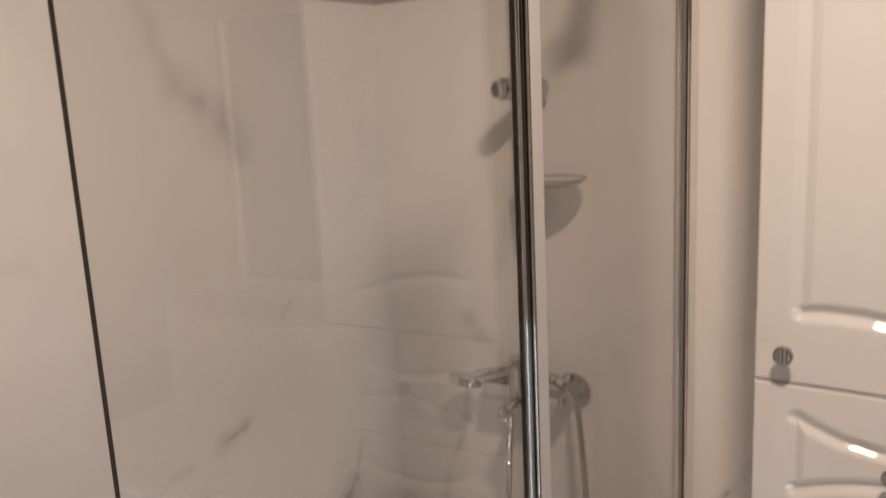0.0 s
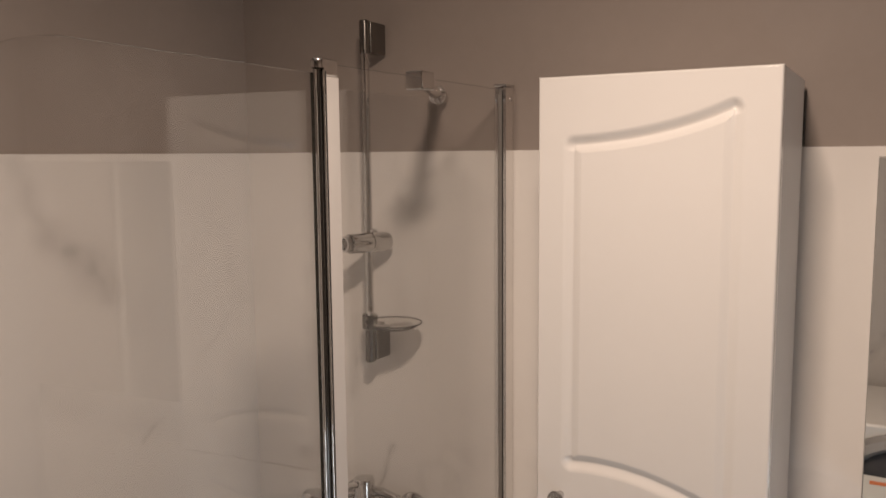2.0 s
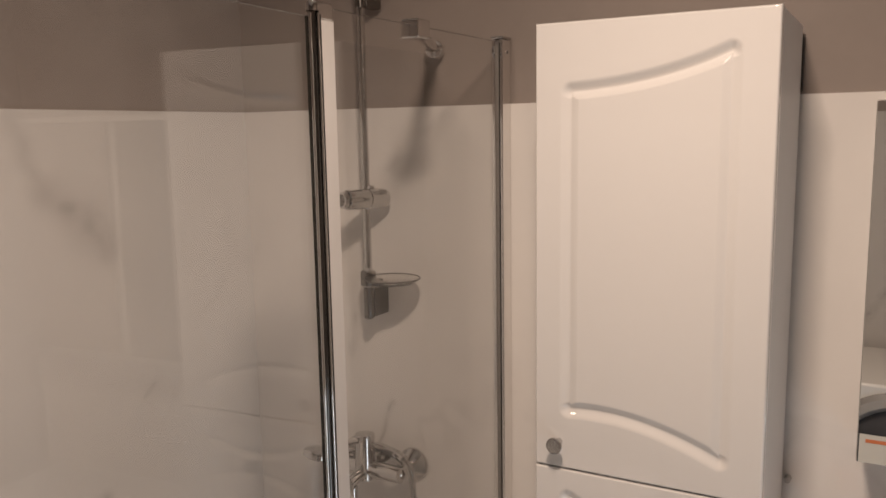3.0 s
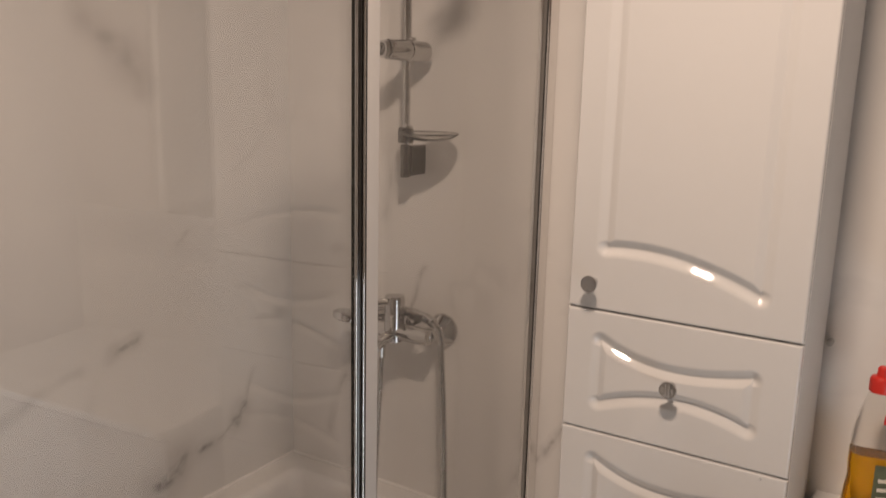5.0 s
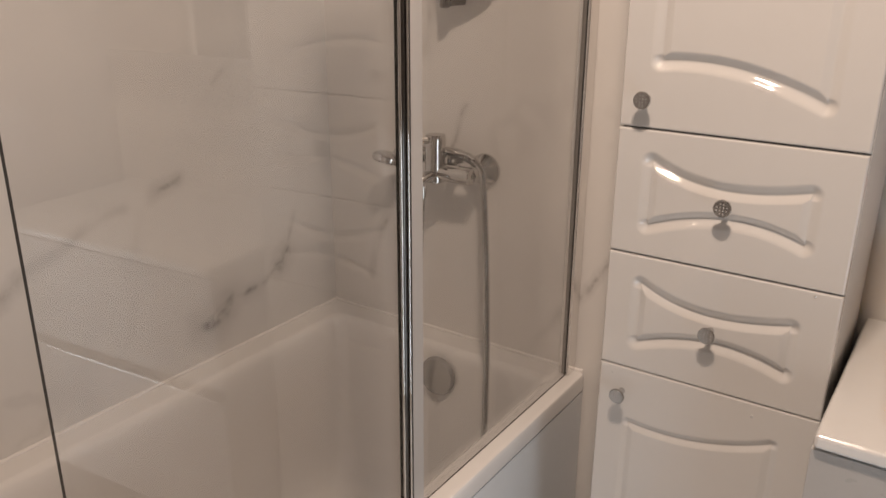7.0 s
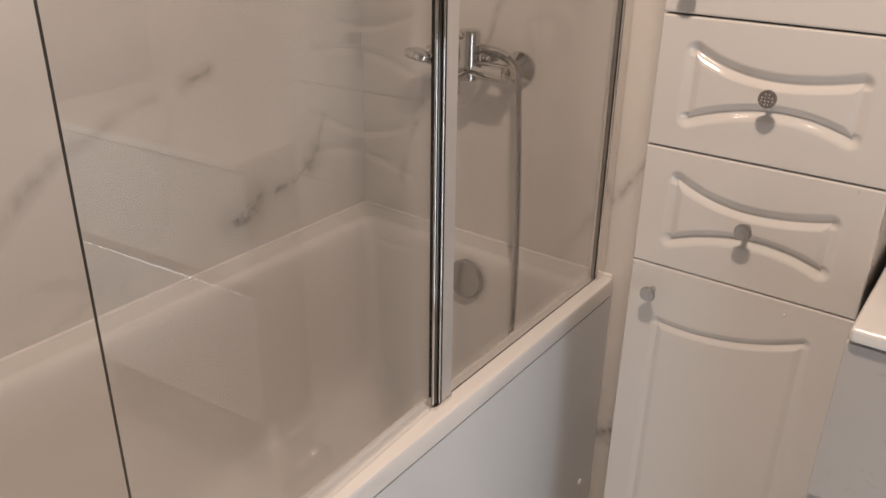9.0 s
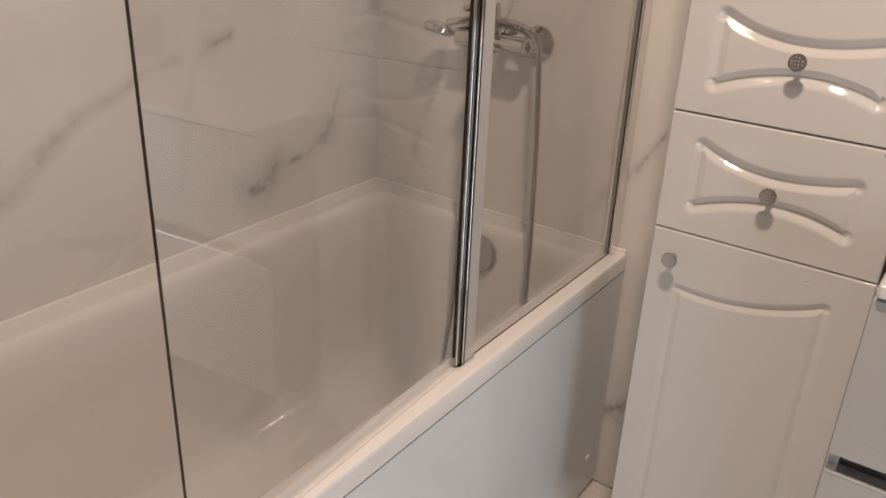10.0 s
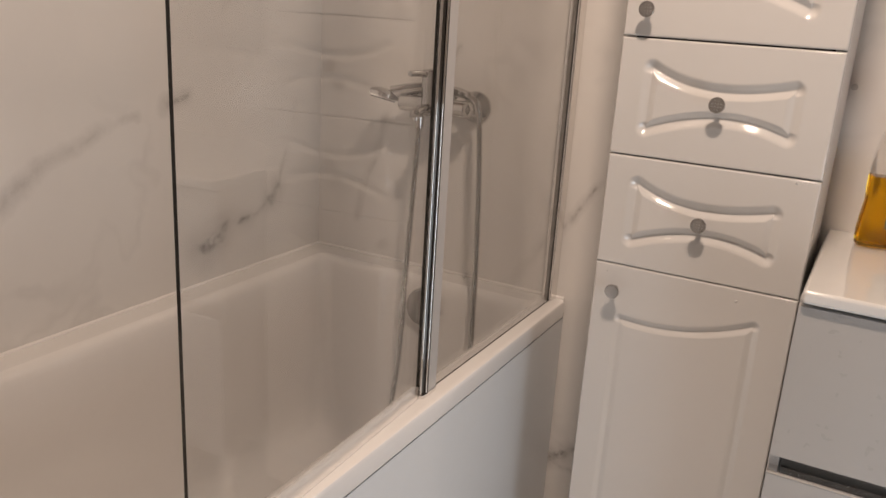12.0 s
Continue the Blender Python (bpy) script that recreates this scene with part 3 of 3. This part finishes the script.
def make_hand_shower():
    hs = thing("hand_shower", "chrome hand shower with flat head lying in the mixer cradle", "hand shower")
    grip = smooth_path([(0.262, -0.076, 1.056), (0.300, -0.064, 1.066), (0.345, -0.046, 1.072), (0.39, -0.038, 1.071), (0.432, -0.046, 1.068)], 8)
    n = len(grip)
    part("handle", tube(grip, lambda k: 0.0108 + 0.004 * (1 - k / n), 16), CHROME, hs)
    at = along((0.243, -0.078, 1.056), (0.238, -0.086, 1.022))
    head = lathe([(0, -0.008), (0.016, -0.0075), (0.030, -0.002), (0.0355, 0.004), (0.0355, 0.013), (0.032, 0.0155), (0, 0.016)], at, 36)
    plate = part("head", head, CHROME, hs, "round flat chrome shower head")
    dots = bmesh.new()
    for ring, count in ((0.010, 6), (0.019, 12), (0.028, 18)):
        for k in range(count):
            a = 2 * math.pi * k / count
            lathe([(0.0014, 0.0155), (0.0014, 0.018), (0, 0.0185)], at @ pose(ring * math.cos(a), ring * math.sin(a), 0), 6, dots)
    part("nozzles", dots, RUBBER, plate)
    part("hose_nut", rod((0.428, -0.045, 1.068), (0.456, -0.055, 1.064), 0.0105), CHROME, hs)


make_hand_shower()


def make_hose():
    pts = [(0.452, -0.054, 1.065), (0.480, -0.072, 1.053), (0.500, -0.094, 1.022), (0.513, -0.107, 0.95), (0.520, -0.110, 0.85), (0.527, -0.114, 0.70), (0.533, -0.122, 0.58), (0.541, -0.142, 0.47),
           (0.535, -0.19, 0.32), (0.50, -0.26, 0.225), (0.44, -0.28, 0.206), (0.38, -0.23, 0.225), (0.350, -0.16, 0.32), (0.349, -0.135, 0.45), (0.354, -0.130, 0.65), (0.363, -0.130, 0.83), (0.371, -0.130, 0.995)]
    line = even(smooth_path(pts, 16), 0.0010)
    hose = part("shower_hose", tube(line, lambda k: (0.0046, 0.0066, 0.0073, 0.0066)[k % 4], 12), CHROME)
    tagged(hose, "flexible chrome shower hose hanging in the bathtub", "shower hose")


make_hose()


# ---- tall cabinet ----
CX0, CX1, FRONT = 0.857, 1.206, -0.290
SIDES = (0.9145, 1.1440)


def front_mesh(name, width, height, curves, step, inner=0.0110, outer=0.0175, deep=0.0085, side=1.0):
    """A foil-wrapped front, back face at y = 0, with a routed groove round a field whose top and bottom edges are curved: a straight bevel on the field's side, a round cove outside."""
    nx, nz = int(width / step), int(height / step)
    xs, zs = np.linspace(0, width, nx + 1), np.linspace(0, height, nz + 1)
    gx, gz = np.meshgrid(xs, zs, indexing="ij")
    left, right = SIDES[0] - CX0, SIDES[1] - CX0
    s = np.linspace(left, right, 25)
    fits = [np.polyfit([p[0] - CX0 for p in c], [p[1] for p in c], 3) for c in curves]
    top, bottom = (np.polyval(f, s) for f in fits)
    ring = np.concatenate([np.stack([s, top], 1), np.stack([s, bottom], 1)[::-1]])
    ring = np.concatenate([ring, ring[:1]])
    within = (gx > left) & (gx < right) & (gz < np.polyval(fits[0], gx)) & (gz > np.polyval(fits[1], gx))
    flat, upright = np.full(gx.shape, 9.0), np.full(gx.shape, 9.0)
    for a, b in zip(ring, ring[1:]):
        ab = b - a
        t = np.clip(((gx - a[0]) * ab[0] + (gz - a[1]) * ab[1]) / (ab @ ab), 0, 1)
        d = np.hypot(gx - a[0] - t * ab[0], gz - a[1] - t * ab[1])
        if abs(ab[0]) > abs(ab[1]):
            flat = np.minimum(flat, d)
        else:
            upright = np.minimum(upright, d)
    h = np.zeros(gx.shape)
    for near, depth in ((flat, deep), (upright, deep * side)):
        bevel = np.clip(1 - near / inner, 0, 1) ** 1.22
        cove = 0.5 - 0.5 * np.cos(math.pi * np.clip(1 - near / outer, 0, 1))
        h = np.minimum(h, -depth * np.where(within, bevel, cove))
    e = np.minimum(np.minimum(gx, width - gx), np.minimum(gz, height - gz))
    rr = 0.003
    h -= np.where(e < rr, rr - np.sqrt(np.maximum(0, rr ** 2 - (rr - e) ** 2)), 0)
    thick = 0.018
    verts = np.stack([gx, -(thick + h), gz], -1).reshape(-1, 3).tolist()
    idx = np.arange(len(verts)).reshape(nx + 1, nz + 1)
    faces = np.stack([idx[:-1, :-1], idx[1:, :-1], idx[1:, 1:], idx[:-1, 1:]], -1).reshape(-1, 4).tolist()
    rim = [*idx[:, 0], *idx[-1, 1:], *idx[-2::-1, -1], *idx[0, -2:0:-1]]
    base = len(verts)
    verts += [(verts[i][0], 0.0, verts[i][2]) for i in rim]
    n = len(rim)
    faces += [(rim[(k + 1) % n], rim[k], base + k, base + (k + 1) % n) for k in range(n)]
    faces.append(tuple(base + k for k in range(n)))
    me = bpy.data.meshes.new(name)
    me.from_pydata(verts, [], [[int(i) for i in f] for f in faces])
    me.materials.append(LACQUER)
    me.shade_smooth()
    me.set_sharp_from_angle(angle=radians(50))
    return me


def knob(parent, x, z):
    """A chrome disc knob on a short stem, set with small crystals."""
    y = FRONT
    head = lathe([(0, 0.018), (0.008, 0.018), (0.0120, 0.0200), (0.0132, 0.0222), (0.0132, 0.0245), (0.0122, 0.0258), (0, 0.0263)], along((x, y + 0.001, z), (x, y - 1, z)), 32)
    k = part("knob", head, KNOB_METAL, parent, "round grey metal knob with crystal studs")
    part("stem", lathe([(0.0065, 0), (0.0048, 0.003), (0.0042, 0.019), (0, 0.019)], along((x, y + 0.001, z), (x, y - 1, z)), 20), CHROME, k)
    studs = bmesh.new()
    for a in range(-1, 3):
        for b in range(-1, 3):
            if (a, b) in ((-1, -1), (-1, 2), (2, -1), (2, 2)):
                continue
            lathe([(0.0011, 0.0258), (0.0008, 0.0271), (0, 0.0274)], along((x + (a - 0.5) * 0.0049, y + 0.001, z + (b - 0.5) * 0.0049), (x + (a - 0.5) * 0.0049, y - 1, z + (b - 0.5) * 0.0049)), 6, studs)
    part("studs", studs, CRYSTAL, k)


def make_cabinet():
    cab = thing("tall_cabinet", "tall white gloss bathroom cabinet with two doors and two drawers", "cabinet")
    base, top = 0.122, 1.926
    cy = FRONT + 0.019
    body = box(CX0 + 0.001, CX0 + 0.017, cy, -0.012, base, top - 0.001, 0.0008)
    box(CX1 - 0.017, CX1 - 0.001, cy, -0.012, base, top - 0.001, 0.0008, 2, body)
    box(CX0 + 0.017, CX1 - 0.017, cy, -0.012, top - 0.017, top - 0.001, 0, 2, body)
    box(CX0 + 0.017, CX1 - 0.017, cy, -0.012, base, base + 0.016, 0, 2, body)
    box(CX0 + 0.017, CX1 - 0.017, -0.018, -0.013, base + 0.016, top - 0.017, 0, 2, body)
    part("body", body, CARCASS, cab)
    # added dark sheet behind the fronts; the shade in their gaps is its colour
    inner = box(CX0 + 0.018, CX1 - 0.018, cy + 0.002, cy + 0.006, base + 0.017, top - 0.018)
    part("gap_backing", inner, DARK, cab)
    part("plinth", box(CX0 + 0.012, CX1 - 0.012, cy + 0.035, -0.02, 0.0, base - 0.001, 0.001), CARCASS, cab)
    # dark strip added to draw the slit between cabinet and wall above the tiles
    part("back_gap_strip", box(CX1 - 0.016, CX1 + 0.0012, -0.0115, 0.0085, TILE_TOP + 0.004, 1.908), DARK, cab, "dark strip in the gap between cabinet and wall")
    gap = 0.0028
    h = 0.702
    bottom = [(0.920, 0.1005), (0.982, 0.1020), (1.025, 0.0952), (1.091, 0.0788), (1.144, 0.0572)]
    curves_upper = ([(0.920, 0.5960), (0.966, 0.5995), (1.015, 0.6065), (1.063, 0.6160), (1.108, 0.6293), (1.146, 0.6440)], bottom)
    curves_lower = ([(0.917, 0.5955), (0.973, 0.5926), (1.023, 0.5980), (1.090, 0.6136), (1.146, 0.6370)], bottom)
    c = 0.100
    curves_drawer = ([(0.914, c + 0.0505), (0.947, c + 0.0355), (0.982, c + 0.0245), (1.015, c + 0.0210), (1.047, c + 0.0205), (1.078, c + 0.0225), (1.108, c + 0.0265), (1.146, c + 0.0360)],
                     [(0.914, c - 0.0505), (0.956, c - 0.0338), (0.989, c - 0.0262), (1.021, c - 0.0225), (1.066, c - 0.0207), (1.085, c - 0.0228), (1.117, c - 0.0295), (1.146, c - 0.0405)])
    upper_me = front_mesh("door", CX1 - CX0, h - gap, curves_upper, 0.0014, 0.0125, side=0.5)
    lower_me = front_mesh("door", CX1 - CX0, h - gap, curves_lower, 0.0014, 0.0100, 0.0130, 0.0060, 0.45)
    drawer_me = front_mesh("drawer_front", CX1 - CX0, 0.2015 - gap, curves_drawer, 0.0012, side=0.5)
    for name, me, z, kx, kz in (("door", upper_me, 1.225, 0.898, 1.270), ("drawer_front", drawer_me, 1.0235, 1.032, 1.1275),
                                ("drawer_front", drawer_me, 0.8225, 1.032, 0.925), ("door", lower_me, 0.122, 0.899, 0.777)):
        ob = new(name, me)
        ob.parent, ob.location = cab, (CX0, FRONT + 0.018, z + gap / 2)
        knob(ob, kx, kz)
        for child in ob.children:
            child.matrix_parent_inverse = ob.matrix_basis.inverted()


make_cabinet()

for x, z, r in ((1.170, 1.016, 0.0022), (1.110, 0.800, 0.0024), (0.880, 0.807, 0.0012)):
    drop = lathe([(r, 0), (r * 0.8, r * 0.35), (r * 0.4, r * 0.55), (0, r * 0.6)], along((x, FRONT - 0.0002, z), (x, FRONT - 1, z)), 14)
    tagged(part("water_drop", drop, CRYSTAL), "small clear water drop on the cabinet front", "water drop", "drops on the cabinet")


# ---- washbasin unit ----
def make_vanity():
    van = thing("washbasin_unit", "light grey washbasin unit with handleless drawers below the worktop", "cabinet")
    x0, x1, f = 1.2140, 1.90, -0.436
    body = box(x0, x0 + 0.016, f + 0.020, -0.004, 0.25, 0.868, 0.0008)
    box(x1 - 0.016, x1, f + 0.020, -0.004, 0.25, 0.868, 0.0008, 2, body)
    box(x0 + 0.016, x1 - 0.016, f + 0.020, -0.004, 0.25, 0.266, 0, 2, body)
    box(x0 + 0.016, x1 - 0.016, -0.020, -0.004, 0.266, 0.868, 0, 2, body)
    part("body", body, GREY, van)
    part("gap_backing", box(x0 + 0.017, x1 - 0.017, f + 0.040, f + 0.045, 0.267, 0.86), DULL, van)
    part("drawer_front", box(x0 + 0.001, x1 - 0.001, f, f + 0.0185, 0.612, 0.862, 0.0012), GREY, van)
    low = part("drawer_front", box(x0 + 0.001, x1 - 0.001, f, f + 0.0185, 0.252, 0.580, 0.0012), GREY, van)
    part("grip_rail", box(x0 + 0.001, x1 - 0.001, f - 0.001, f + 0.022, 0.5805, 0.5865, 0.0015), ALUMINIUM, low, "pale aluminium grip rail")
    part("leg", box(x0 + 0.03, x0 + 0.06, f + 0.06, f + 0.09, 0.0, 0.25, 0.002), ALUMINIUM, van)
    part("leg", box(x1 - 0.06, x1 - 0.03, f + 0.06, f + 0.09, 0.0, 0.25, 0.002), ALUMINIUM, van)
    part("leg", box(x0 + 0.03, x0 + 0.06, -0.09, -0.06, 0.0, 0.25, 0.002), ALUMINIUM, van)
    part("leg", box(x1 - 0.06, x1 - 0.03, -0.09, -0.06, 0.0, 0.25, 0.002), ALUMINIUM, van)
    top = part("ceramic_worktop", box(1.2175, 1.905, -0.446, -0.001, 0.8685, 0.8895, 0.006, 4), CERAMIC)
    tagged(top, "glossy white ceramic worktop on a grey unit", "worktop")


make_vanity()


# ---- bottle of dish soap ----
def make_bottle():
    b = thing("soap_bottle", "clear plastic bottle half full of amber soap with red cap", "bottle")
    m = pose(1.300, -0.098, 0.890, 0, 0, 12)

    def shell(inset, levels):
        out = []
        for z, w, d in levels:
            out.append([tuple(m @ Vector(p)) for p in loop(-w + inset, w - inset, -d + inset, d - inset, z, min(w, d) * 0.75, 5)])
        return out

    shape = [(0.001, 0.030, 0.020), (0.006, 0.0345, 0.0235), (0.03, 0.036, 0.025), (0.06, 0.0335, 0.0235), (0.085, 0.031, 0.022), (0.11, 0.0325, 0.023), (0.135, 0.0325, 0.023),
             (0.165, 0.030, 0.021), (0.195, 0.0245, 0.018), (0.218, 0.0165, 0.014), (0.232, 0.0125, 0.0125), (0.240, 0.0125, 0.0125)]
    outer = loft(shell(0.0, shape), True, True)
    bottle = part("shell", outer, BOTTLE, b, "clear plastic shell")
    bottle.visible_shadow = False
    part("soap", loft(shell(0.0012, [(z, w, d) for z, w, d in ((0.003, 0.029, 0.019), *shape[1:6], (0.128, 0.0325, 0.023))]), True, True), LIQUID, b, "amber liquid soap")
    cap = lathe([(0.0165, 0.228), (0.0175, 0.230), (0.0175, 0.248), (0.015, 0.252), (0.009, 0.254), (0.008, 0.266), (0.005, 0.269), (0, 0.269)], m, 14)
    part("cap", cap, RED, b, "red ribbed cap")

    def sticker(name, mat, x0, x1, z0, z1, lift, tilt=0.0):
        bm = bmesh.new()
        cols = []
        for k in range(9):
            u = x0 + (x1 - x0) * k / 8
            cols.append([bm.verts.new(m @ Vector((u, -0.0238 - lift + 0.35 * max(0, abs(u) - 0.014), z + tilt * u))) for z in (z0, (z0 + z1) / 2, z1)])
        for a, c in zip(cols, cols[1:]):
            for k in (0, 1):
                bm.faces.new((a[k], c[k], c[k + 1], a[k + 1]))
        return part(name, bm, mat, b)

    sticker("brand_patch", LABEL_RED, 0.006, 0.026, 0.182, 0.196, -0.002, 0.15)
    label = sticker("label", LABEL_GREEN, 0.002, 0.031, 0.040, 0.118, 0.002)
    label["label"] = "dark green printed label with pale bars"
    for k in range(3):
        sticker("print_bar", LABEL_PALE, 0.008, 0.026, 0.06 + 0.015 * k, 0.066 + 0.015 * k, 0.0026)


make_bottle()

# small chrome hook on the tiles beside the cabinet
hook = lathe([(0.006, 0), (0.006, 0.003), (0.0035, 0.005), (0.0035, 0.010), (0.005, 0.012), (0.005, 0.016), (0, 0.017)], along((1.2135, -0.001, 1.157), (1.2135, -0.1, 1.157)), 16)
tagged(part("wall_hook", hook, GREY), "small grey wall hook beside the cabinet", "hook")


# ---- mirror cabinet ----
def make_mirror():
    mc = thing("mirror_cabinet", "mirror cabinet with a frameless mirror door on the tiles", "mirror")
    part("body", box(1.3195, 1.89, -0.095, -0.001, 1.252, 1.800, 0.001), CARCASS, mc)
    door = part("mirror_door", box(1.3185, 1.891, -0.113, -0.096, 1.250, 1.802, 0.0012), DULL, mc)
    part("mirror", box(1.3195, 1.890, -0.1165, -0.1135, 1.251, 1.801, 0.0005), MIRROR, door, "silvered mirror glass")


make_mirror()


# ---- washing machine behind the camera ----
def make_washer():
    wm = thing("washing_machine", "white front-loading washing machine with a grey door ring", "washing machine")
    f = -1.96
    part("body", box(1.10, 1.70, -2.52, f, 0.015, 0.84, 0.012, 3), WHITE_METAL, wm)
    at = along((1.42, f, 0.565), (1.42, 0, 0.565))
    ring = lathe([(0.255, 0), (0.255, 0.012), (0.240, 0.030), (0.212, 0.036), (0.196, 0.022), (0.191, 0.0)], at, 48)
    door = part("door", ring, GREY_RING, wm, "grey door ring")
    part("door_glass", lathe([(0.191, 0.004), (0.160, 0.026), (0.10, 0.036), (0, 0.040)], at, 40), DARK_GLASS, door, "dark door glass")
    note = part("sticker", box(1.29, 1.42, f + 0.041, f + 0.043, 0.50, 0.665), LABEL_PALE, door, "white paper sticker")
    part("print_bar", box(1.31, 1.40, f + 0.0435, f + 0.0445, 0.635, 0.648), ORANGE, note)
    for x, y in ((1.14, -2.48), (1.66, -2.48), (1.14, -2.0), (1.66, -2.0)):
        part("foot", rod((x, y, 0), (x, y, 0.018), 0.02), RUBBER, wm)


make_washer()


# ---- ceiling lamp ----
def make_lamp():
    lamp = thing("ceiling_lamp", "white ceiling lamp with three warm light strips", "ceiling lamp")
    lx, ly, lz = LAMP
    part("housing", box(lx - 0.10, lx + 0.10, ly - 0.09, ly + 0.09, lz - 0.04, ROOM_Z - 0.0005, 0.006, 3), WHITE_METAL, lamp)
    for k in (-1, 0, 1):
        part("strip", box(lx - 0.075, lx + 0.075, ly + 0.032 * k - 0.010, ly + 0.032 * k + 0.010, lz - 0.048, lz - 0.0405, 0.002), LED, lamp)


make_lamp()


# ---- tiles ----
def lay(parent, mat, axis, face, cuts, rows):
    """Tiles on a wall: axis 'x' runs along x with the tile's face at y = face, axis 'y' along y with its face at x = face."""
    joint, deep = 0.0, 0.0105
    for z0, z1 in rows:
        for a, b in zip(cuts, cuts[1:]):
            if axis == "x":
                y0, y1 = (face, face + deep) if face > -1 else (face - deep, face)
                bm = box(a + joint, b - joint, y0, y1, z0 + joint, z1 - joint, 0.00008, 1)
            else:
                x0, x1 = (face - deep, face) if face < 1 else (face, face + deep)
                bm = box(x0, x1, a + joint, b - joint, z0 + joint, z1 - joint, 0.00008, 1)
            part("tile", bm, mat, parent, "", False)


ROWS = ((0.001, 0.62), (0.62, 1.22), (1.22, TILE_TOP))
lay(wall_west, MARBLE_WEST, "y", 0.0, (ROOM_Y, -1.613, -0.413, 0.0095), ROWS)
lay(wall_north, MARBLE_NORTH, "x", 0.0, (-0.0008, 1.2075, ROOM_X), ROWS)
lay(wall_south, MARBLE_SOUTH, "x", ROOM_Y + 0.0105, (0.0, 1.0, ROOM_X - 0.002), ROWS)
for i in range(4):
    for j in range(5):
        x0, y1 = 0.0 + 0.6 * i, 0.0 - 0.6 * j
        x1, y0 = min(x0 + 0.6, ROOM_X), max(y1 - 0.6, ROOM_Y)
        if x1 - x0 > 0.05 and y1 - y0 > 0.05:
            part("tile", box(x0 + 0.001, x1 - 0.001, y0 + 0.001, y1 - 0.001, -0.008, 0.0, 0.0008, 1), FLOOR_TILE, floor, "", False)
